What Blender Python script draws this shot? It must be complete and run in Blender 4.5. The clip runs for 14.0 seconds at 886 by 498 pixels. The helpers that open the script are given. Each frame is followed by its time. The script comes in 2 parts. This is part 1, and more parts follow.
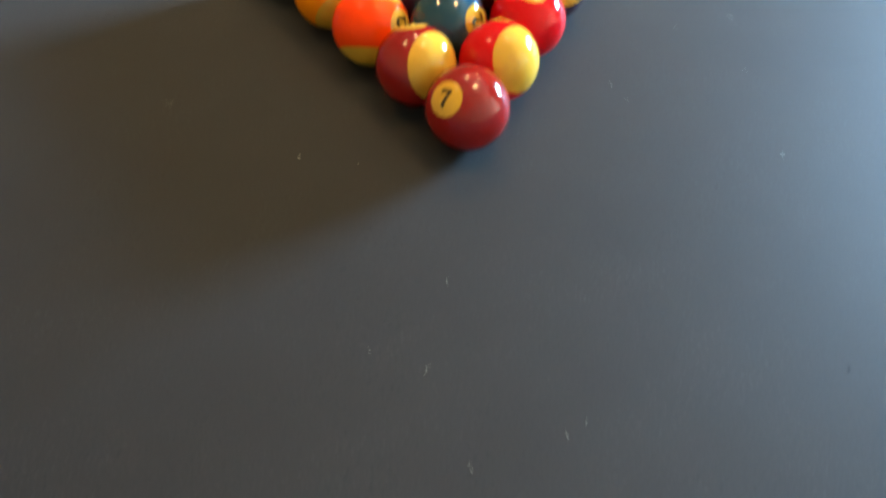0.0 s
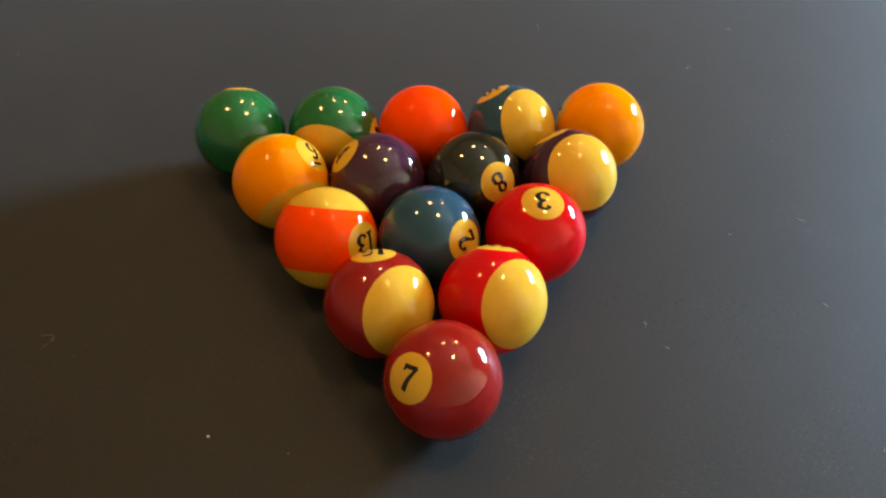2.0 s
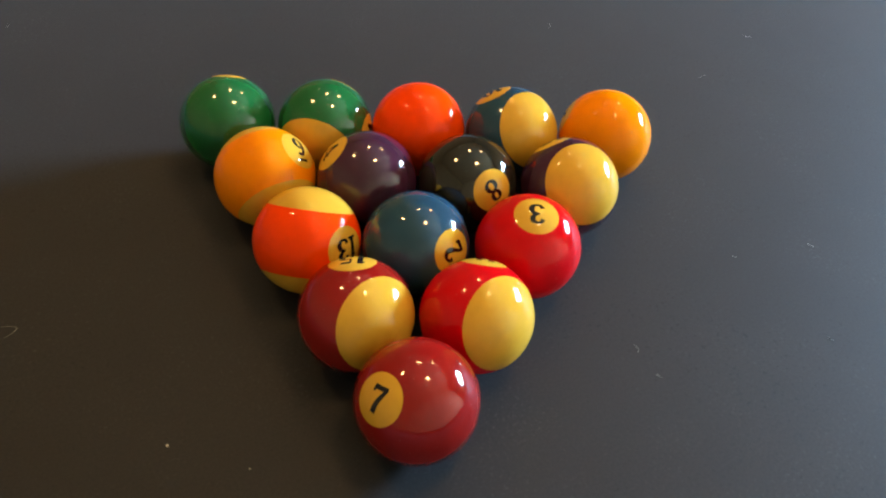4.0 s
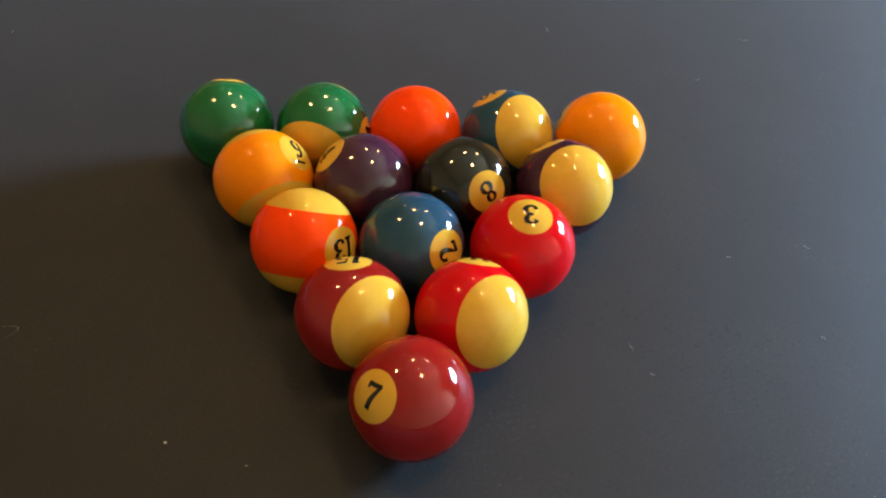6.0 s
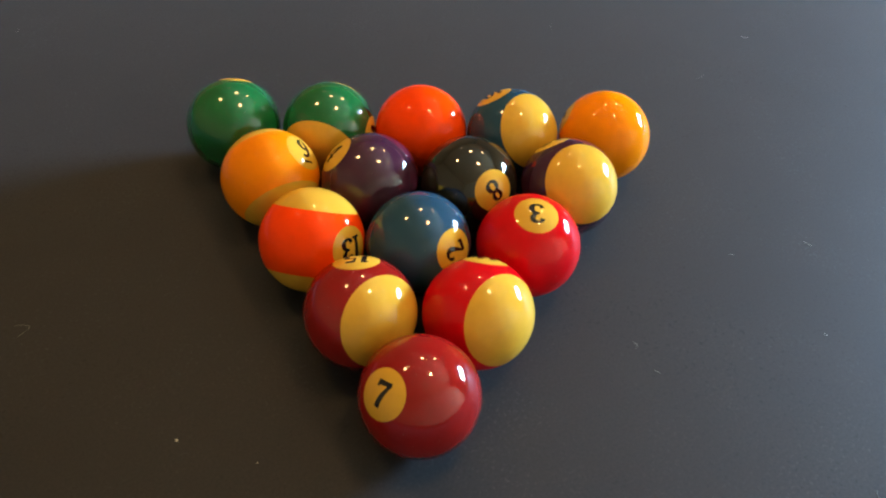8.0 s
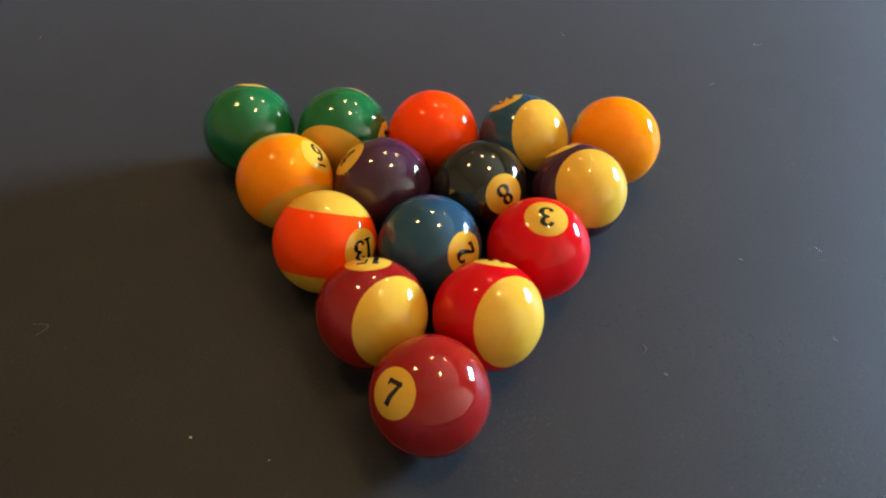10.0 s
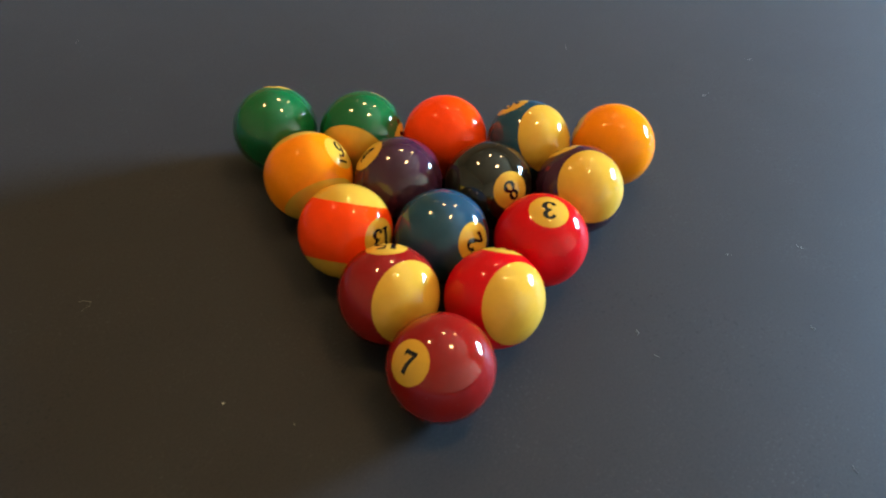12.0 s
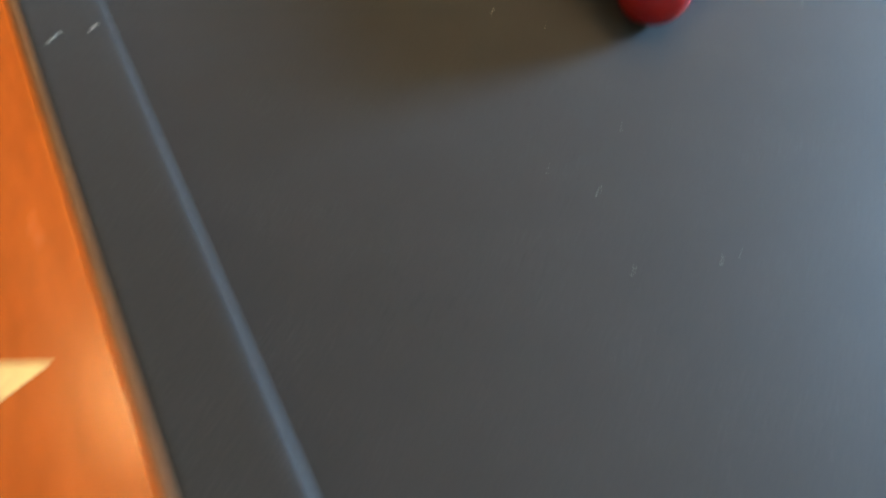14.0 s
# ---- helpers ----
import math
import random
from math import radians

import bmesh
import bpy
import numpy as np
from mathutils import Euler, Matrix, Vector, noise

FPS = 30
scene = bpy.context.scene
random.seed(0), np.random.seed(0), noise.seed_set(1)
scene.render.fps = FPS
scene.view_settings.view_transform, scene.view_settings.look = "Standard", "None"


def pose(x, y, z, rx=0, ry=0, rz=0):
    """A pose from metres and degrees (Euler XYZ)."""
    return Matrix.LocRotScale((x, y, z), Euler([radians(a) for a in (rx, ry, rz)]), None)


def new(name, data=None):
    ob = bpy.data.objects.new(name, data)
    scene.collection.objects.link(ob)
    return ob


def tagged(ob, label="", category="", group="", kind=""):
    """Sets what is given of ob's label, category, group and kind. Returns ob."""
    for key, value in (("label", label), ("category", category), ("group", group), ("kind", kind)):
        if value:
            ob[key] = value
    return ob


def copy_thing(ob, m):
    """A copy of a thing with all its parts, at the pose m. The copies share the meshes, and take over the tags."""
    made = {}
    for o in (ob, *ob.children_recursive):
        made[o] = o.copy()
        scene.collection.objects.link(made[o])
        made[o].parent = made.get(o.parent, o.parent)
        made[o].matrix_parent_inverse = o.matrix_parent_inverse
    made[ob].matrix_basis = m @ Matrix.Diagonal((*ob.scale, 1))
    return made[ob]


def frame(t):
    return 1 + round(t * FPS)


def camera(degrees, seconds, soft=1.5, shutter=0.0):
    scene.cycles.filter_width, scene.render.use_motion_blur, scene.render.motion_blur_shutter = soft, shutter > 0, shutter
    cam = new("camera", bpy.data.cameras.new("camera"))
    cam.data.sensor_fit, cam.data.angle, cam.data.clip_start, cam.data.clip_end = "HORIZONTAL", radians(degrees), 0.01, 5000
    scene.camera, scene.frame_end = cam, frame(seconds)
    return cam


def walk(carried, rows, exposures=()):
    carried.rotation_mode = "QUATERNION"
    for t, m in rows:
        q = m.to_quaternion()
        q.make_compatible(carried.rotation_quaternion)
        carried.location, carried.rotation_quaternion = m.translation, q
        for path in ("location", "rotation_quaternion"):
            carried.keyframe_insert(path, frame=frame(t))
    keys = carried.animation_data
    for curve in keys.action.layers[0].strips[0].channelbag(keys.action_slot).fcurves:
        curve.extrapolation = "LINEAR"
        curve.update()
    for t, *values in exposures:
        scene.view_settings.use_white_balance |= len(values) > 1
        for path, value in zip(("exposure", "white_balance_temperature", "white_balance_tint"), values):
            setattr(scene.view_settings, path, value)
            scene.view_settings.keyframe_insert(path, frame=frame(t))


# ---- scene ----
cam = camera(57.0, 14.0, soft=2.2, shutter=0.6)
CLOTH = 0.79  # height of the playing surface above the floor
ROWS = [
    (0.0, -0.0724, -0.4216, 1.1638, 41.21, -1.53, -6.38),
    (0.5, -0.0569, -0.3717, 1.1826, 44.98, -1.64, -6.00),
    (1.0, -0.0409, -0.3056, 1.1715, 47.11, -1.37, -4.72),
    (1.5, -0.0312, -0.2587, 1.1583, 46.98, -1.11, -3.83),
    (2.0, -0.0231, -0.2316, 1.1343, 45.47, -1.56, -3.67),
    (2.5, -0.0182, -0.2140, 1.1234, 44.30, -2.64, -2.63),
    (3.0, -0.0137, -0.2066, 1.1260, 44.11, -3.20, -1.69),
    (5.5, -0.0050, -0.2081, 1.1277, 44.87, -2.85, -0.54),
    (6.0, -0.0035, -0.2128, 1.1290, 44.82, -2.90, -0.69),
    (6.5, -0.0060, -0.2110, 1.1341, 44.25, -2.89, -0.69),
    (7.0, -0.0044, -0.2144, 1.1297, 44.60, -2.43, -0.77),
    (7.5, -0.0082, -0.2135, 1.1322, 44.35, -2.93, -0.96),
    (10.0, -0.0061, -0.2200, 1.1350, 44.99, -2.36, 0.09),
    (10.5, -0.0074, -0.2240, 1.1403, 45.03, -2.51, 0.14),
    (11.0, -0.0089, -0.2306, 1.1414, 45.21, -2.72, 0.32),
    (11.5, -0.0052, -0.2406, 1.1459, 45.60, -2.72, 0.49),
    (12.0, -0.0126, -0.2586, 1.1536, 45.88, -2.97, 0.77),
    (12.5, -0.0206, -0.2817, 1.1605, 45.90, -3.07, 1.60),
    (13.0, -0.0352, -0.3227, 1.1688, 45.89, -3.66, 2.54),
    (13.5, -0.0784, -0.3974, 1.1479, 43.33, -3.94, 4.85),
    (13.6, -0.0889, -0.4191, 1.1477, 42.48, -3.75, 4.98),
    (13.7, -0.0993, -0.4442, 1.1483, 41.51, -3.53, 4.96),
    (13.8, -0.1079, -0.4690, 1.1469, 40.64, -3.51, 4.99),
    (13.9, -0.1206, -0.4972, 1.1449, 39.97, -3.43, 4.52),
    (14.0, -0.1351, -0.5265, 1.1397, 39.46, -3.27, 3.81),
]
# stops, white balance
EXPOSURES = [(0.0, 0.36, 6100, 5), (0.5, 0.12, 6600, 5), (1.0, -0.11, 7250, 8), (2.0, -0.28, 7150, 11), (3.0, -0.32, 6850, 12),
             (6.5, -0.31, 6500, 13), (10.0, -0.28, 6400, 13), (12.5, -0.22, 6100, 9), (13.5, 0.12, 6000, 7), (13.8, 0.32, 6050, 7),
             (14.0, 0.47, 6150, 7)]
walk(cam, [(t, pose(x, y, z, rx, ry, rz)) for t, x, y, z, rx, ry, rz in ROWS], EXPOSURES)

# the room and the table share one frame: x along the table from foot to head, y across it
TABLE = pose(0.595, 0.4915, 0, 0, 0, 31.2)
CEIL = 2.54
ROOM = (-2.3, 1.62, -1.45, 2.6)  # foot wall, head wall, near side, far side
WINDOW = (-0.70, 0.12, CLOTH + 0.29, CLOTH + 0.76)  # along the head wall, and its heights

# ---- light ----
world = bpy.data.worlds.new("sky")
scene.world = world
world.use_nodes = True
sky = world.node_tree.nodes.new("ShaderNodeTexSky")
sky.sky_type, sky.sun_disc = "NISHITA", False
sky.sun_elevation, sky.sun_rotation = radians(35), radians(200)
world.node_tree.links.new(sky.outputs["Color"], world.node_tree.nodes["Background"].inputs["Color"])
world.node_tree.nodes["Background"].inputs["Strength"].default_value = 0.1


def area_lamp(name, m, power, colour, shape, sx, sy=0.0, spread=180):
    data = bpy.data.lights.new(name, "AREA")
    data.energy, data.color, data.shape, data.size, data.spread = power, colour, shape, sx, radians(spread)
    if sy:
        data.size_y = sy
    lamp = new(name, data)
    lamp.matrix_world = m
    return lamp


wy, wz = (WINDOW[0] + WINDOW[1]) / 2, (WINDOW[2] + WINDOW[3]) / 2
area_lamp("window_daylight", TABLE @ pose(ROOM[1] + 0.080, wy, wz, 0, 90, 0), 370, (0.42, 0.69, 1.0), "RECTANGLE",
          WINDOW[3] - WINDOW[2] - 0.01, WINDOW[1] - WINDOW[0] - 0.01)

DOWNLIGHTS = [(-0.82, 0.555, 1.0), (0.50, 0.19, 1.0), (0.06, 1.27, 1.0), (0.85, 1.45, 1.0), (-0.55, 2.08, 0.12)]
for dx, dy, share in DOWNLIGHTS:
    area_lamp("downlight_glow", pose(dx, dy, CEIL - 0.022), 4.6 * share, (1.0, 0.56, 0.205), "DISK", 0.15 * share ** 0.5, spread=112)


# ---- materials ----
def material(name, colour, rough=0.5, metal=0.0, coat=0.0, sheen=0.0, grain=0.1, grain_scale=400, stain=0.1, stain_scale=6,
             bump=0.0, bump_scale=None, ior=1.5, rough_var=0.0, stretch=(1, 1, 1)):
    """A principled surface whose colour varies at two scales, with fine relief and uneven gloss."""
    mat = bpy.data.materials.new(name)
    mat.use_nodes = True
    nt = mat.node_tree
    p = nt.nodes["Principled BSDF"]
    p.inputs["Roughness"].default_value, p.inputs["Metallic"].default_value, p.inputs["IOR"].default_value = rough, metal, ior
    p.inputs["Coat Weight"].default_value, p.inputs["Coat Roughness"].default_value = coat, 0.06
    p.inputs["Sheen Weight"].default_value = sheen
    co = nt.nodes.new("ShaderNodeTexCoord")
    mp = nt.nodes.new("ShaderNodeMapping")
    mp.inputs["Scale"].default_value = stretch
    nt.links.new(co.outputs["Object"], mp.inputs["Vector"])

    def tex(scale, detail=4.0, rough_=0.6):
        n = nt.nodes.new("ShaderNodeTexNoise")
        n.inputs["Scale"].default_value, n.inputs["Detail"].default_value, n.inputs["Roughness"].default_value = scale, detail, rough_
        nt.links.new(mp.outputs["Vector"], n.inputs["Vector"])
        return n.outputs["Fac"]

    def ranged(fac, lo, hi):
        r = nt.nodes.new("ShaderNodeMapRange")
        r.inputs["From Min"].default_value, r.inputs["From Max"].default_value = 0.3, 0.7
        r.inputs["To Min"].default_value, r.inputs["To Max"].default_value = lo, hi
        nt.links.new(fac, r.inputs["Value"])
        return r.outputs["Result"]

    fine, broad = tex(grain_scale), tex(stain_scale, 5.0)
    mul = nt.nodes.new("ShaderNodeMath")
    mul.operation = "MULTIPLY"
    nt.links.new(ranged(fine, 1 - grain, 1 + grain), mul.inputs[0])
    nt.links.new(ranged(broad, 1 - stain, 1 + stain), mul.inputs[1])
    vec = nt.nodes.new("ShaderNodeVectorMath")
    vec.operation = "SCALE"
    vec.inputs[0].default_value = colour
    nt.links.new(mul.outputs[0], vec.inputs["Scale"])
    nt.links.new(vec.outputs["Vector"], p.inputs["Base Color"])
    if rough_var:
        nt.links.new(ranged(broad, max(rough - rough_var, 0.02), rough + rough_var), p.inputs["Roughness"])
    if bump:
        b = nt.nodes.new("ShaderNodeBump")
        b.inputs["Strength"].default_value, b.inputs["Distance"].default_value = 1.0, bump
        nt.links.new(tex(bump_scale or grain_scale, 3.0), b.inputs["Height"])
        nt.links.new(b.outputs["Normal"], p.inputs["Normal"])
    return mat


def cloth_material():
    """Worn slate-blue worsted: fine nap, pale chalk dust gathered in patches, faint smudges."""
    mat = material("worsted_cloth", (0.0182, 0.0192, 0.0218), rough=0.66, sheen=0.118, grain=0.22, grain_scale=700, stain=0.10, stain_scale=7,
                   bump=0.00006, bump_scale=800)
    nt = mat.node_tree
    p = nt.nodes["Principled BSDF"]
    p.inputs["Sheen Roughness"].default_value = 0.4
    p.inputs["Specular IOR Level"].default_value = 0.27
    base = p.inputs["Base Color"].links[0].from_socket
    co = nt.nodes.new("ShaderNodeTexCoord")

    def dust(scale, lo, hi, detail):
        n = nt.nodes.new("ShaderNodeTexNoise")
        n.inputs["Scale"].default_value, n.inputs["Detail"].default_value, n.inputs["Roughness"].default_value = scale, detail, 0.65
        nt.links.new(co.outputs["Object"], n.inputs["Vector"])
        r = nt.nodes.new("ShaderNodeMapRange")
        r.inputs["From Min"].default_value, r.inputs["From Max"].default_value = lo, hi
        nt.links.new(n.outputs["Fac"], r.inputs["Value"])
        return r.outputs["Result"]

    both = nt.nodes.new("ShaderNodeMath")
    both.operation = "MULTIPLY"
    nt.links.new(dust(520, 0.58, 0.72, 2.0), both.inputs[0])
    nt.links.new(dust(14, 0.42, 0.66, 4.0), both.inputs[1])
    amount = nt.nodes.new("ShaderNodeMath")
    amount.operation = "MULTIPLY"
    amount.inputs[1].default_value = 0.06
    nt.links.new(both.outputs[0], amount.inputs[0])
    mix = nt.nodes.new("ShaderNodeMix")
    mix.data_type = "RGBA"
    mix.inputs["B"].default_value = (0.35, 0.38, 0.42, 1)
    nt.links.new(amount.outputs[0], mix.inputs["Factor"])
    nt.links.new(base, mix.inputs["A"])
    # worn pits where the nap has gone, dark and small, in the same dusty patches
    pit = nt.nodes.new("ShaderNodeMath")
    pit.operation = "MULTIPLY"
    nt.links.new(dust(380, 0.60, 0.70, 2.0), pit.inputs[0])
    nt.links.new(dust(9, 0.46, 0.62, 4.0), pit.inputs[1])
    keep = nt.nodes.new("ShaderNodeMapRange")
    keep.inputs["To Min"].default_value, keep.inputs["To Max"].default_value = 1.0, 0.45
    nt.links.new(pit.outputs[0], keep.inputs["Value"])
    worn = nt.nodes.new("ShaderNodeVectorMath")
    worn.operation = "SCALE"
    nt.links.new(mix.outputs["Result"], worn.inputs[0])
    nt.links.new(keep.outputs["Result"], worn.inputs["Scale"])
    nt.links.new(worn.outputs["Vector"], p.inputs["Base Color"])
    return mat


def resin(name, colour, gloss=0.5):
    """Polished phenolic resin with faint handling marks and a few grains of dust."""
    mat = material(name, colour, rough=0.075, grain=0.03, grain_scale=220, stain=0.06, stain_scale=30, rough_var=0.02, ior=1.46, bump=0.0000015,
                   bump_scale=500)
    nt = mat.node_tree
    p = nt.nodes["Principled BSDF"]
    p.inputs["Specular IOR Level"].default_value = gloss
    base = p.inputs["Base Color"].links[0].from_socket
    co = nt.nodes.new("ShaderNodeTexCoord")
    n = nt.nodes.new("ShaderNodeTexNoise")
    n.inputs["Scale"].default_value, n.inputs["Detail"].default_value = 620, 1.0
    nt.links.new(co.outputs["Object"], n.inputs["Vector"])
    r = nt.nodes.new("ShaderNodeMapRange")
    r.inputs["From Min"].default_value, r.inputs["From Max"].default_value, r.inputs["To Max"].default_value = 0.75, 0.81, 0.18
    nt.links.new(n.outputs["Fac"], r.inputs["Value"])
    mix = nt.nodes.new("ShaderNodeMix")
    mix.data_type = "RGBA"
    mix.inputs["B"].default_value = (0.45, 0.42, 0.38, 1)
    nt.links.new(r.outputs["Result"], mix.inputs["Factor"])
    nt.links.new(base, mix.inputs["A"])
    nt.links.new(mix.outputs["Result"], p.inputs["Base Color"])
    return mat


CLOTH_MAT = cloth_material()
RESIN = {
    "maroon": resin("maroon_resin", (0.265, 0.0075, 0.006), 0.62), "red": resin("red_resin", (0.60, 0.003, 0.006), 0.33),
    "orange": resin("orange_resin", (0.95, 0.058, 0.0008), 0.20), "yellow": resin("yellow_resin", (0.90, 0.245, 0.0004), 0.20),
    "green": resin("green_resin", (0.007, 0.120, 0.032), 0.85), "blue": resin("blue_resin", (0.016, 0.060, 0.105), 0.68),
    "purple": resin("purple_resin", (0.050, 0.013, 0.034), 0.80), "black": resin("black_resin", (0.012, 0.011, 0.007), 0.90),
    "cream": resin("cream_resin", (0.67, 0.375, 0.036), 0.46), "ink": resin("black_ink", (0.012, 0.011, 0.010)),
}
WOOD = material("varnished_orange_wood", (0.42, 0.084, 0.0055), rough=0.22, coat=0.0, grain=0.10, grain_scale=40, stain=0.14, stain_scale=5, stretch=(9, 1, 9),
                bump=0.00004, bump_scale=90, rough_var=0.06)
EDGE_WOOD = material("dark_brown_wood", (0.115, 0.042, 0.012), rough=0.4, grain=0.15, grain_scale=60, stain=0.12, stain_scale=9)
PEARL = material("pearl_inlay", (0.80, 0.55, 0.22), rough=0.2, coat=0.4, grain=0.12, grain_scale=300, stain=0.1, stain_scale=90)
LINT = material("grey_lint", (0.36, 0.36, 0.35), rough=0.9, grain=0.1, stain=0.1)
PALE_LINT = material("pale_lint", (0.60, 0.59, 0.55), rough=0.9, grain=0.1, stain=0.1)
DARK_LINT = material("dark_crumb", (0.012, 0.012, 0.012), rough=0.9, grain=0.1, stain=0.1)
WALL = material("warm_wall_paint", (0.36, 0.21, 0.085), rough=0.8, grain=0.04, grain_scale=120, stain=0.06, stain_scale=2, bump=0.0003, bump_scale=160)
# unseen near wall, its pale colour put in to bounce light onto the balls
BOUNCE_WALL = material("bounce_wall_paint", (0.84, 0.63, 0.36), rough=0.75, grain=0.04, grain_scale=120, stain=0.06, stain_scale=2, bump=0.0003, bump_scale=160)
# lightened colour stands in for the bright wall round the window
LIGHTENED_HEAD_WALL = material("lightened_wall_paint", (0.60, 0.43, 0.23), rough=0.75, grain=0.04, grain_scale=120, stain=0.06, stain_scale=2, bump=0.0003, bump_scale=160)
CEILING = material("ceiling_paint", (0.58, 0.41, 0.215), rough=0.85, grain=0.04, grain_scale=120, stain=0.05, stain_scale=2, bump=0.0004, bump_scale=90)
FLOOR = material("brown_floor", (0.20, 0.12, 0.07), rough=0.45, grain=0.15, grain_scale=30, stain=0.15, stain_scale=3)
WHITE = material("white_gloss_paint", (0.75, 0.72, 0.66), rough=0.4, grain=0.03, stain=0.05)
SLATE = material("slate", (0.10, 0.10, 0.11), rough=0.7, grain=0.2, grain_scale=60)


def glowing(name, colour, strength):
    mat = bpy.data.materials.new(name)
    mat.use_nodes = True
    p = mat.node_tree.nodes["Principled BSDF"]
    p.inputs["Base Color"].default_value = (0.8, 0.8, 0.8, 1)
    p.inputs["Emission Color"].default_value, p.inputs["Emission Strength"].default_value = (*colour, 1), strength
    return mat


def window_glass():
    mat = bpy.data.materials.new("window_glass")
    mat.use_nodes = True
    p = mat.node_tree.nodes["Principled BSDF"]
    p.inputs["Transmission Weight"].default_value, p.inputs["Roughness"].default_value, p.inputs["IOR"].default_value = 1.0, 0.02, 1.45
    return mat


LENS = glowing("lamp_lens", (1.0, 0.7, 0.4), 3.0)
GLASS = window_glass()


# ---- building helpers ----
def mesh_from(name, bm, mat, smooth=False):
    me = bpy.data.meshes.new(name)
    bmesh.ops.recalc_face_normals(bm, faces=bm.faces)
    bm.to_mesh(me)
    bm.free()
    me.materials.append(mat)
    if smooth:
        me.shade_smooth()
    return me


def part(name, bm, mat, parent, label="", smooth=False):
    ob = new(name, mesh_from(name, bm, mat, smooth))
    ob.parent = parent
    return tagged(ob, label)


def box(bm, x0, x1, y0, y1, z0, z1, bevel=0.0, segments=2):
    made = bmesh.ops.create_cube(bm, size=1.0)["verts"]
    for v in made:
        v.co = Vector((x0 + (v.co.x + 0.5) * (x1 - x0), y0 + (v.co.y + 0.5) * (y1 - y0), z0 + (v.co.z + 0.5) * (z1 - z0)))
    if bevel:
        edges = {e for v in made for e in v.link_edges}
        bmesh.ops.bevel(bm, geom=list(edges), offset=bevel, segments=segments, affect="EDGES", profile=0.5)
    return bm


def prism(bm, outline, axis_from, axis_to, place):
    """A bar with the closed outline (a, b) swept from axis_from to axis_to; place(a, b, s) gives the point."""
    n = len(outline)
    a = [bm.verts.new(place(p, q, axis_from(p) if callable(axis_from) else axis_from)) for p, q in outline]
    b = [bm.verts.new(place(p, q, axis_to(p) if callable(axis_to) else axis_to)) for p, q in outline]
    for i in range(n):
        bm.faces.new((a[i], a[(i + 1) % n], b[(i + 1) % n], b[i]))
    bm.faces.new(a)
    bm.faces.new(b)
    return bm


# ---- the room ----
X0, X1, Y0, Y1 = ROOM
T = 0.14


def setting(name, bm, mat, label, category):
    ob = new(name, mesh_from(name, bm, mat))
    ob.matrix_world = TABLE
    return tagged(ob, label, category, kind="structure")


setting("floor", box(bmesh.new(), X0 - T, X1 + T, Y0 - T, Y1 + T, -0.1, 0), FLOOR, "plain brown floor under the table", "floor")
setting("ceiling", box(bmesh.new(), X0 - T, X1 + T, Y0 - T, Y1 + T, CEIL, CEIL + 0.1), CEILING, "plain warm white painted ceiling", "ceiling")
setting("wall_foot", box(bmesh.new(), X0 - T, X0, Y0, Y1, 0, CEIL), WALL, "plain warm beige painted wall", "wall")
setting("wall_near", box(bmesh.new(), X0 - T, X1 + T, Y0 - T, Y0, 0, CEIL), BOUNCE_WALL, "plain unseen wall, made pale to bounce light onto the balls", "wall")
setting("wall_far", box(bmesh.new(), X0 - T, X1 + T, Y1, Y1 + T, 0, CEIL), WALL, "plain warm beige painted wall", "wall")
bm = bmesh.new()
box(bm, X1, X1 + T, Y0, WINDOW[0], 0, CEIL)
box(bm, X1, X1 + T, WINDOW[1], Y1, 0, CEIL)
box(bm, X1, X1 + T, WINDOW[0], WINDOW[1], 0, WINDOW[2])
box(bm, X1, X1 + T, WINDOW[0], WINDOW[1], WINDOW[3], CEIL)
setting("wall_head", bm, LIGHTENED_HEAD_WALL, "wall with a window opening, lightened to reflect brighter in the balls", "wall")

window = tagged(new("window_1"), "white framed window letting in daylight", "window", kind="structure")
window.matrix_world = TABLE
fr = 0.045
bm = bmesh.new()
box(bm, X1 + 0.06, X1 + 0.12, WINDOW[0], WINDOW[0] + fr, WINDOW[2], WINDOW[3], 0.004)
box(bm, X1 + 0.06, X1 + 0.12, WINDOW[1] - fr, WINDOW[1], WINDOW[2], WINDOW[3], 0.004)
box(bm, X1 + 0.06, X1 + 0.12, WINDOW[0] + fr, WINDOW[1] - fr, WINDOW[2], WINDOW[2] + fr, 0.004)
box(bm, X1 + 0.06, X1 + 0.12, WINDOW[0] + fr, WINDOW[1] - fr, WINDOW[3] - fr, WINDOW[3], 0.004)
part("window_frame", bm, WHITE, window)
part("window_sill", box(bmesh.new(), X1 - 0.03, X1 + 0.055, WINDOW[0] - 0.03, WINDOW[1] + 0.03, WINDOW[2] - 0.025, WINDOW[2] - 0.002, 0.004), WHITE, window)
transom = WINDOW[2] + 0.24 * (WINDOW[3] - WINDOW[2])
part("transom", box(bmesh.new(), X1 + 0.062, X1 + 0.118, WINDOW[0] + fr, WINDOW[1] - fr, transom - 0.022, transom + 0.022, 0.004), WHITE, window)
for low, high in ((WINDOW[2] + fr, transom - 0.022), (transom + 0.022, WINDOW[3] - fr)):
    pane = part("pane", box(bmesh.new(), X1 + 0.085, X1 + 0.091, WINDOW[0] + fr, WINDOW[1] - fr, low, high), GLASS, window)
    pane.visible_shadow = False


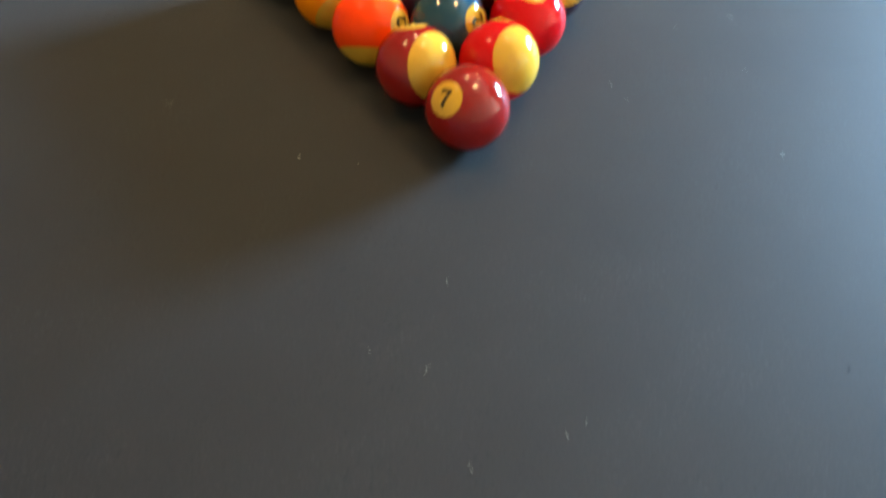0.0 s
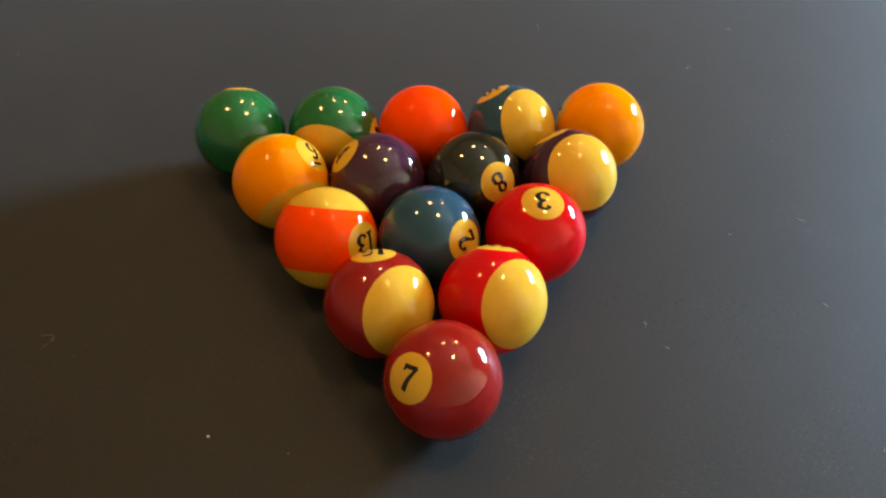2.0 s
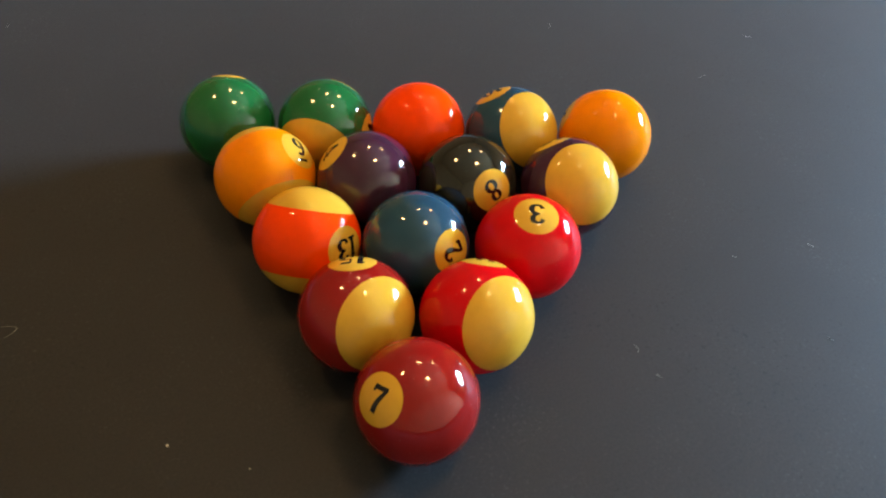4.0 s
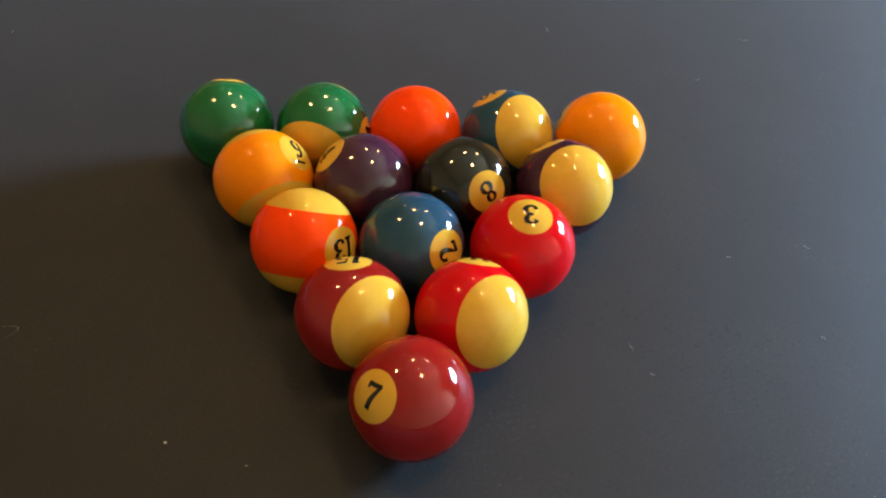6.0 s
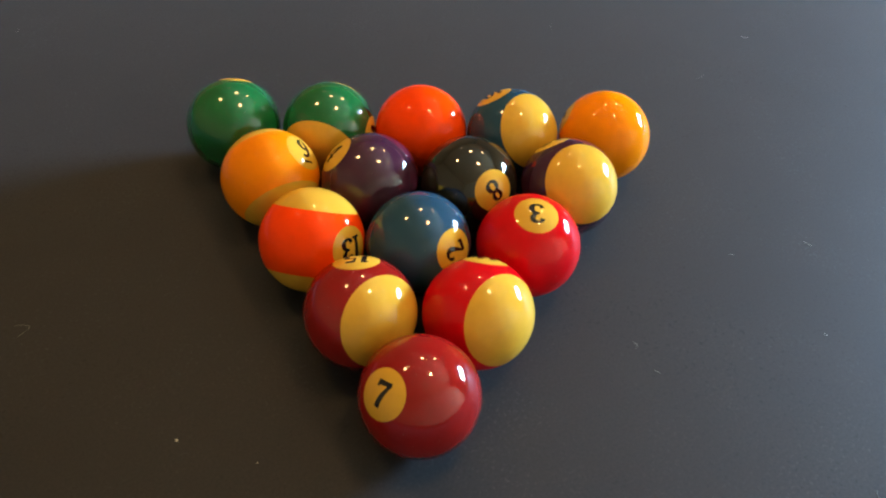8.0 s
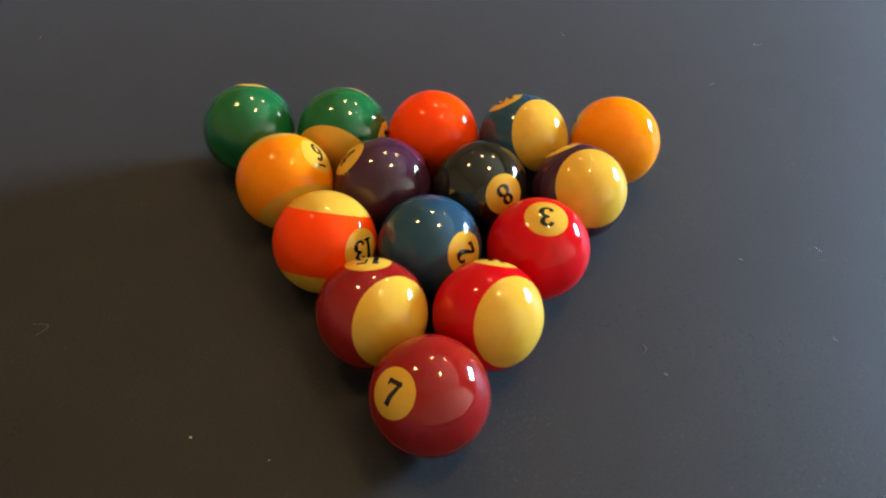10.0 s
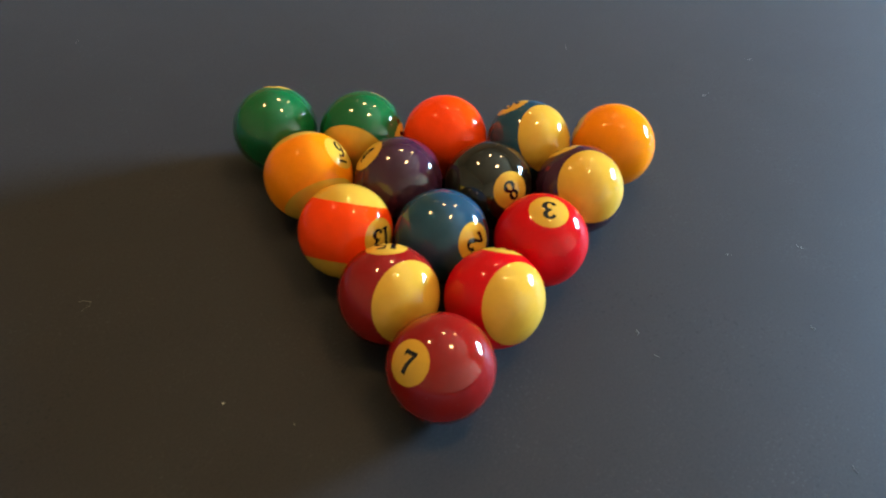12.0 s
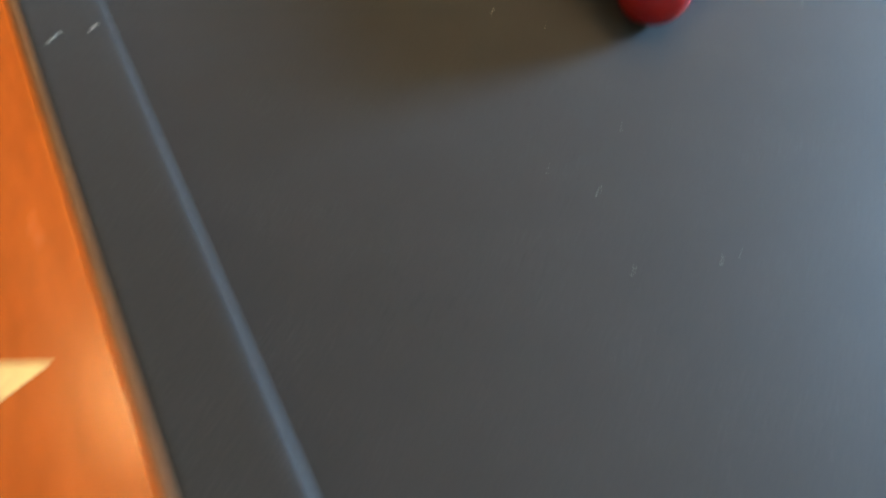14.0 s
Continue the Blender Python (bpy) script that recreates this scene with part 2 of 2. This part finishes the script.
def ring(bm, r0, r1, z0, z1, n=40):
    """A flat ring with a rounded rim."""
    prof = [(r0, z1), (r0, z0 + 0.003), (r0 + 0.004, z0), (r1 - 0.004, z0), (r1, z0 + 0.003), (r1, z1)]
    rows = [[bm.verts.new((r * math.cos(a), r * math.sin(a), z)) for r, z in prof] for a in (2 * math.pi * i / n for i in range(n))]
    for i in range(n):
        for j in range(len(prof)):
            k = (j + 1) % len(prof)
            bm.faces.new((rows[i][j], rows[i][k], rows[(i + 1) % n][k], rows[(i + 1) % n][j]))
    return bm


def disc(bm, r, z0, z1, n=40):
    bmesh.ops.create_cone(bm, cap_ends=True, segments=n, radius1=r, radius2=r, depth=z1 - z0, matrix=Matrix.Translation((0, 0, (z0 + z1) / 2)))
    return bm


light = tagged(new("downlight"), "small round recessed ceiling light, lit warm", "ceiling light", "ceiling lights")
part("trim_ring", ring(bmesh.new(), 0.078, 0.100, -0.012, 0.0), WHITE, light, smooth=True)
part("lens", disc(bmesh.new(), 0.0775, -0.006, 0.0), LENS, light, "glowing warm lens")
for i, (dx, dy, share) in enumerate(DOWNLIGHTS):
    if i == 0:
        light.matrix_world = pose(dx, dy, CEIL)
    else:
        copy_thing(light, pose(dx, dy, CEIL))

# ---- the pool table ----
HX, HY = 1.12, 0.56  # half the playing field
RAIL = 0.165         # from cushion nose to the outer edge
table = tagged(new("pool_table"), "pool table with slate-blue cloth and orange varnished wooden rails", "pool table")
table.matrix_world = TABLE

bm = bmesh.new()
bmesh.ops.create_grid(bm, x_segments=60, y_segments=34, size=1.0)
for v in bm.verts:
    v.co = Vector((v.co.x * (HX + 0.025), v.co.y * (HY + 0.025), CLOTH))
ext = bmesh.ops.extrude_face_region(bm, geom=bm.faces[:])["geom"]
for v in ext:
    if isinstance(v, bmesh.types.BMVert):
        v.co.z -= 0.003
part("playing_cloth", bm, CLOTH_MAT, table, "slate-blue worsted cloth with lint and chalk dust")
part("slate_bed", box(bmesh.new(), -HX - 0.1, HX + 0.1, -HY - 0.1, HY + 0.1, CLOTH - 0.035, CLOTH - 0.0035, 0.002), SLATE, table)

# section of a cushion: (outward from the nose, above the cloth)
NOSE = [(0.020, 0.0005), (0.006, 0.020), (0.0012, 0.027), (0.0, 0.0312), (0.0004, 0.0342), (0.0015, 0.0366), (0.0033, 0.0381), (0.0060, 0.0388),
        (0.012, 0.0391), (0.030, 0.0393), (0.046, 0.0394), (0.0488, 0.0391), (0.0495, 0.0378), (0.0495, 0.0005)]
# section of a wooden rail, which lies a little lower than the cushion's back
TOP = [(0.0550, -0.09), (0.0550, 0.0402), (0.0556, 0.0411), (0.0570, 0.0415), (0.080, 0.0415), (0.130, 0.0415), (0.152, 0.0410),
       (0.160, 0.0390), (0.1645, 0.0340), (0.165, 0.027), (0.165, -0.09)]
# section of the dark brown strip between the cushion and the rail
EDGE_STRIP = [(0.0497, -0.02), (0.0497, 0.0394), (0.0504, 0.0406), (0.0518, 0.0413), (0.0534, 0.0413), (0.0545, 0.0407), (0.0548, 0.0396), (0.0548, -0.02)]
SIDES = {"foot": (-1, 0), "head": (1, 0), "near": (0, -1), "far": (0, 1)}


def side_place(ax, ay):
    def place(d, h, s):
        return (ax * (HX + d) if ax else s, ay * (HY + d) if ay else s, CLOTH + h)
    return place


for side, (ax, ay) in SIDES.items():
    half = HY if ax else HX
    lo, hi = (lambda d, h=half: -h - d + 0.0004), (lambda d, h=half: h + d - 0.0004)
    part("cushion", prism(bmesh.new(), NOSE, lo, hi, side_place(ax, ay)), CLOTH_MAT, table, "cloth-covered rubber cushion", smooth=False)
    rail = part("rail", prism(bmesh.new(), TOP, lo, hi, side_place(ax, ay)), WOOD, table, "orange varnished wooden rail")
    part("edge_strip", prism(bmesh.new(), EDGE_STRIP, lo, hi, side_place(ax, ay)), EDGE_WOOD, rail, "dark brown strip along the cloth")
    if side == "foot":
        for k in (-1, 0, 1):
            bm = bmesh.new()
            vs = [bm.verts.new((-HX - 0.102 + a, -0.261 * (1 if k else 0) * -k + b, CLOTH + 0.0419)) for a, b in ((0.022, 0), (0, 0.010), (-0.022, 0), (0, -0.010))]
            low = [bm.verts.new(v.co - Vector((0, 0, 0.002))) for v in vs]
            bm.faces.new(vs)
            for i in range(4):
                bm.faces.new((vs[i], low[i], low[(i + 1) % 4], vs[(i + 1) % 4]))
            part("sight", bm, PEARL, rail, "pale diamond-shaped inlay")
    part("apron", prism(bmesh.new(), [(0.085, -0.24), (0.085, -0.0905), (0.150, -0.0905), (0.146, -0.12), (0.125, -0.20), (0.118, -0.24)], lo, hi,
                        side_place(ax, ay)), WOOD, table)
for sx in (-1, 1):
    for sy in (-1, 1):
        bm = bmesh.new()
        bmesh.ops.create_cone(bm, cap_ends=True, segments=4, radius1=0.075, radius2=0.115, depth=CLOTH - 0.036,
                              matrix=pose(sx * (HX - 0.02), sy * (HY - 0.02), (CLOTH - 0.036) / 2, 0, 0, 45))
        bmesh.ops.bevel(bm, geom=bm.edges[:], offset=0.01, segments=2, affect="EDGES", profile=0.5)
        part("leg", bm, WOOD, table)

# ---- the balls ----
R = 0.028575
BAND = 0.60                  # half the stripe's height, in radii
DISC_ANGLE = radians(24)
SEG = 112


def zone(bm, axis_low, axis_high, radius, m, rows):
    """The strip of a sphere between two angles from the pole of m's z axis."""
    loops = []
    for i in range(rows + 1):
        th = axis_low + (axis_high - axis_low) * i / rows
        if th < 1e-6 or th > math.pi - 1e-6:
            loops.append([bm.verts.new(m @ Vector((0, 0, radius * math.cos(th))))])
        else:
            loops.append([bm.verts.new(m @ Vector((radius * math.sin(th) * math.cos(a), radius * math.sin(th) * math.sin(a), radius * math.cos(th))))
                          for a in (2 * math.pi * k / SEG for k in range(SEG))])
    for p, q in zip(loops, loops[1:]):
        for k in range(SEG):
            j = (k + 1) % SEG
            if len(p) == 1:
                bm.faces.new((p[0], q[k], q[j]))
            elif len(q) == 1:
                bm.faces.new((p[k], q[0], p[j]))
            else:
                bm.faces.new((p[k], q[k], q[j], p[j]))
    return bm


def round_part(name, bm, mat, parent, label=""):
    """A piece of a ball's skin, shaded as the true sphere round the origin."""
    for f in bm.faces:
        if f.calc_center_median().dot(f.normal if f.normal.length else f.calc_center_median()) < 0:
            f.normal_flip()
    bm.normal_update()
    for f in bm.faces:
        if f.normal.dot(f.calc_center_median()) < 0:
            f.normal_flip()
    me = bpy.data.meshes.new(name)
    bm.to_mesh(me)
    bm.free()
    me.materials.append(mat)
    me.shade_smooth()
    me.normals_split_custom_set_from_vertices([v.co.normalized() for v in me.vertices])
    ob = new(name, me)
    ob.parent = parent
    return tagged(ob, label)


def loop(cx, cy, rx, ry, thick, thin):
    """A closed bowl, heavy at its sides, as pen points (x, y, half width)."""
    turn = [2 * math.pi * k / 24 for k in range(25)]
    return [(cx + rx * math.cos(a), cy + ry * math.sin(a), thin + (thick - thin) * math.cos(a) ** 2) for a in turn]


# pen strokes of the heavy old-style figures: (x, y, half width) in heights of the figure
NINE = [loop(0.27, 0.68, 0.19, 0.27, 0.085, 0.045),
        [(0.47, 0.72, 0.085), (0.47, 0.46, 0.085), (0.38, 0.16, 0.07), (0.22, 0.04, 0.05), (0.08, 0.12, 0.075)]]
FIGURES = {
    "0": [loop(0.27, 0.5, 0.21, 0.455, 0.09, 0.045)],
    "1": [[(0.22, 0.98, 0.09), (0.22, 0.02, 0.09)], [(0.03, 0.80, 0.03), (0.20, 0.94, 0.06)], [(0.00, 0.045, 0.045), (0.44, 0.045, 0.045)]],
    "2": [[(0.07, 0.72, 0.095), (0.10, 0.88, 0.06), (0.28, 0.96, 0.05), (0.46, 0.87, 0.085), (0.48, 0.69, 0.095), (0.35, 0.46, 0.07),
           (0.16, 0.25, 0.05), (0.05, 0.07, 0.04)], [(0.02, 0.07, 0.065), (0.28, 0.09, 0.085), (0.48, 0.06, 0.07), (0.55, 0.22, 0.035)]],
    "3": [[(0.07, 0.78, 0.085), (0.13, 0.92, 0.06), (0.29, 0.96, 0.05), (0.46, 0.87, 0.08), (0.48, 0.73, 0.09), (0.38, 0.58, 0.06), (0.20, 0.53, 0.04)],
          [(0.20, 0.53, 0.04), (0.43, 0.46, 0.07), (0.51, 0.28, 0.10), (0.43, 0.10, 0.07), (0.27, 0.04, 0.05), (0.11, 0.09, 0.06), (0.06, 0.23, 0.09)]],
    "4": [[(0.38, 0.95, 0.05), (0.03, 0.33, 0.045)], [(0.00, 0.30, 0.05), (0.57, 0.30, 0.05)], [(0.40, 0.98, 0.08), (0.40, 0.02, 0.08)],
          [(0.24, 0.04, 0.04), (0.56, 0.04, 0.04)]],
    "5": [[(0.10, 0.92, 0.07), (0.50, 0.92, 0.07)], [(0.12, 0.96, 0.04), (0.09, 0.52, 0.04)],
          [(0.09, 0.52, 0.04), (0.28, 0.59, 0.06), (0.46, 0.50, 0.085), (0.51, 0.30, 0.10), (0.43, 0.11, 0.075), (0.25, 0.04, 0.05),
           (0.10, 0.09, 0.065), (0.06, 0.21, 0.085)]],
    "6": [[(0.54 - x, 1.0 - y, w) for x, y, w in stroke] for stroke in NINE],
    "7": [[(0.04, 0.72, 0.035), (0.05, 0.84, 0.05), (0.06, 0.97, 0.055)], [(0.04, 0.90, 0.075), (0.30, 0.90, 0.07), (0.58, 0.93, 0.065)],
          [(0.56, 0.95, 0.05), (0.42, 0.66, 0.065), (0.30, 0.36, 0.08), (0.24, 0.02, 0.095)]],
    "8": [loop(0.28, 0.75, 0.18, 0.205, 0.08, 0.045), loop(0.28, 0.27, 0.22, 0.235, 0.09, 0.045)],
    "9": NINE,
}


def glide(points, steps=6):
    """The same pen points with smooth ones between them."""
    if len(points) == 2:
        points = [points[0], tuple((a + b) / 2 for a, b in zip(*points)), points[1]]
    ends = [points[0]] + list(points) + [points[-1]]
    out = []
    for a, b, c, d in zip(ends, ends[1:], ends[2:], ends[3:]):
        for k in range(steps):
            t = k / steps
            out.append(tuple(0.5 * (2 * q + (r - p) * t + (2 * p - 5 * q + 4 * r - u) * t * t + (3 * q - p - 3 * r + u) * t ** 3)
                             for p, q, r, u in zip(a, b, c, d)))
    return out + [points[-1]]


def numeral_mesh(text, height):
    """A number drawn stroke by stroke with a broad pen, flat and centred on the origin."""
    bm, pen = bmesh.new(), 0.0
    for digit in text:
        for stroke in FIGURES[digit]:
            line, rows = glide(stroke), []
            for i, (x, y, w) in enumerate(line):
                before, after = line[max(i - 1, 0)], line[min(i + 1, len(line) - 1)]
                way = Vector((after[0] - before[0], after[1] - before[1], 0)).normalized()
                side = Vector((-way.y, way.x, 0)) * w * 1.22
                rows.append([bm.verts.new((Vector((x + pen, y, 0)) + side * f) * height) for f in (1, 0, -1)])
            for a, b in zip(rows, rows[1:]):
                for k in (0, 1):
                    bm.faces.new((a[k], a[k + 1], b[k + 1], b[k]))
        pen += 0.50 if digit == "1" else 0.62
    if text in ("6", "9"):
        for a, b in zip(range(8), range(1, 9)):
            bm.faces.new([bm.verts.new(((0.01 + x * 0.065) * height, y * height, 0)) for x, y in ((a, -0.27), (b, -0.27), (b, -0.16), (a, -0.16))])
    xs, ys = [v.co.x for v in bm.verts], [v.co.y for v in bm.verts]
    mid = Vector(((min(xs) + max(xs)) / 2, (min(ys) + max(ys)) / 2, 0))
    for v in bm.verts:
        v.co -= mid
    return bm


def wrap(bm, radius):
    """Lay a flat figure round the z pole of a sphere, keeping lengths from its middle."""
    for v in bm.verts:
        d = math.hypot(v.co.x, v.co.y)
        th = d / R
        s = radius * math.sin(th) / d if d > 1e-9 else 0
        v.co = Vector((v.co.x * s, v.co.y * s, radius * math.cos(th)))
    return bm


def pool_ball(number, colour, x, y, rx, ry, rz, axis):
    """A ball with its number facing its own z; axis: the angle of the stripe's pole round that, or None for a solid ball."""
    paint = f"{colour} and cream striped" if axis is not None else f"solid {colour}"
    ball = tagged(new("pool_ball"), f"glossy {paint} pool ball numbered {number} on cloth", "pool ball", "racked pool balls")
    ball.matrix_world = pose(x, y, CLOTH + R, rx, ry, rz)
    if axis is None:
        round_part("body", zone(bmesh.new(), 0, math.pi, R, Matrix(), SEG // 2), RESIN[colour], ball)
    else:
        pole = Matrix.Rotation(radians(axis), 4, "Z") @ Matrix.Rotation(radians(90), 4, "Y")
        edge = math.acos(BAND)
        round_part("stripe", zone(bmesh.new(), edge, math.pi - edge, R, pole, 26), RESIN[colour], ball, f"{colour} stripe")
        round_part("end_cap", zone(bmesh.new(), 0, edge, R, pole, 16), RESIN["cream"], ball, "cream end")
        round_part("end_cap", zone(bmesh.new(), math.pi - edge, math.pi, R, pole, 16), RESIN["cream"], ball, "cream end")
    disc_part = round_part("number_disc", zone(bmesh.new(), 0, DISC_ANGLE, R + 0.00005, Matrix(), 14), RESIN["cream"], ball, "cream number disc")
    bm = numeral_mesh(number, 0.0126 if len(number) == 1 else 0.0116)
    round_part("numeral", wrap(bm, R + 0.0001), RESIN["ink"], disc_part, f"black number {number}")
    return ball


BALLS = [
    ("7", "maroon", 0.0003, 0.0000, 46.4, -13.9, -41.0, None),
    ("15", "maroon", -0.0295, 0.0489, 29.7, 5.4, -179.8, 130),
    ("11", "red", 0.0294, 0.0499, 42, -2, 173, 129),
    ("13", "orange", -0.0583, 0.0991, -69.4, -18.4, -130.3, -107),
    ("2", "blue", -0.0008, 0.0983, -12.1, -63.1, 152.2, None),
    ("3", "red", 0.0590, 0.0991, -8, -2, 179, None),
    ("9", "yellow", -0.0869, 0.1490, 27, 40, 45, -87),
    ("4", "purple", -0.0292, 0.1482, 44, -18, -78, None),
    ("8", "black", 0.0283, 0.1481, -57.9, 17.8, -137.7, None),
    ("12", "purple", 0.0874, 0.1486, 43, 19, -164, 107),
    ("6", "green", -0.1161, 0.1985, 39, 1, 177, None),
    ("14", "green", -0.0572, 0.1981, 88, -45, 78, 144),
    ("5", "orange", -0.0000, 0.1984, -161, -11, -4, None),
    ("10", "blue", 0.0574, 0.1974, 31, 24, -164, 125),
    ("1", "yellow", 0.1161, 0.1986, -69, -40, 56, None),
]
for number, colour, bx, by, rx, ry, rz, axis in BALLS:
    pool_ball(number, colour, bx, by, rx, ry, rz, axis)


# ---- lint and crumbs on the cloth ----
def fibre(bm, length, bend, radius, sides=5, steps=8):
    """A thin bent thread lying flat, its middle at the origin."""
    loops = []
    for i in range(steps + 1):
        s = i / steps - 0.5
        c = Vector((s * length, bend * length * (0.25 - s * s) * 2 + 0.06 * length * math.sin(9 * s), radius * 0.9 + 0.15 * radius * math.sin(7 * s)))
        w = radius * (1 - 0.5 * abs(2 * s) ** 3)
        loops.append([bm.verts.new(c + Vector((0, w * math.cos(a), w * math.sin(a)))) for a in (2 * math.pi * k / sides for k in range(sides))])
    for p, q in zip(loops, loops[1:]):
        for k in range(sides):
            bm.faces.new((p[k], p[(k + 1) % sides], q[(k + 1) % sides], q[k]))
    bm.faces.new(loops[0])
    bm.faces.new(loops[-1])
    return bm


def crumb(bm, size, rng):
    bmesh.ops.create_icosphere(bm, subdivisions=1, radius=size)
    for v in bm.verts:
        v.co = Vector((v.co.x * rng.uniform(0.7, 1.3), v.co.y * rng.uniform(0.6, 1.2), (v.co.z + size) * 0.45))
    return bm


# x, y, direction, half length in mm, kind: f thread, c curled thread, s pale speck, d dark crumb
BITS = [
    (-0.307, 0.344, 80, 2.5, "f"), (-0.209, 0.055, -57, 4.2, "c"), (-0.113, -0.008, -50, 1.3, "s"), (-0.074, -0.019, -44, 0.6, "s"),
    (0.105, 0.378, -91, 4.3, "f"), (0.266, 0.374, -10, 3.6, "f"), (0.214, 0.313, 29, 3.5, "f"), (0.238, 0.135, -46, 3.0, "f"),
    (0.188, 0.124, -15, 1.6, "f"), (0.156, 0.112, -63, 0.7, "d"), (0.130, 0.084, -73, 0.7, "d"), (0.116, 0.054, -78, 2.6, "f"),
    (0.125, 0.037, -34, 1.6, "f"), (-0.343, 0.456, 76, 6.5, "f"), (0.217, -0.032, -80, 2.5, "f"),
    (0.225, 0.064, -51, 1.7, "f"), (-0.026, -0.123, -79, 2.2, "f"), (-0.075, -0.167, -71, 1.6, "f"),
    (-0.044, -0.183, -124, 3.2, "f"), (0.035, -0.222, -103, 1.6, "f"), (0.023, -0.228, -91, 2.9, "f"), (-0.028, -0.241, -75, 2.9, "f"),
    (0.187, -0.203, -99, 0.8, "d"),
]
rng = random.Random(4)
for x, y, az, half, kind in BITS:
    bm = bmesh.new()
    if kind in "fc":
        fibre(bm, half * 0.002, 1.6 if kind == "c" else rng.uniform(-0.5, 0.5), 0.00008)
        ob = new("lint_fibre", mesh_from("lint_fibre", bm, LINT, True))
        tagged(ob, "short pale lint thread lying on the cloth", "lint", "lint on the cloth")
    elif kind == "s":
        ob = new("lint_speck", mesh_from("lint_speck", crumb(bm, half * 0.0006, rng), PALE_LINT))
        tagged(ob, "tiny pale fluff speck on the cloth", "lint", "lint on the cloth")
    else:
        ob = new("dark_crumb", mesh_from("dark_crumb", crumb(bm, half * 0.001, rng), DARK_LINT))
        tagged(ob, "tiny dark crumb on the cloth", "crumb", "crumbs on the cloth")
    ob.matrix_world = pose(x, y, CLOTH + 0.0001, 0, 0, az)
for x, y, az, half in ((-0.3777, -0.1326, 62, 5.5), (-0.3584, -0.1202, 60, 3.6)):
    ob = new("lint_fibre", mesh_from("lint_fibre", fibre(bmesh.new(), half * 0.002, 0.1, 0.00020), PALE_LINT, True))
    tagged(ob, "pale lint thread lying on the cushion", "lint", "lint on the cushion")
    ob.matrix_world = pose(x, y, CLOTH + 0.0394, 0, 0, az)
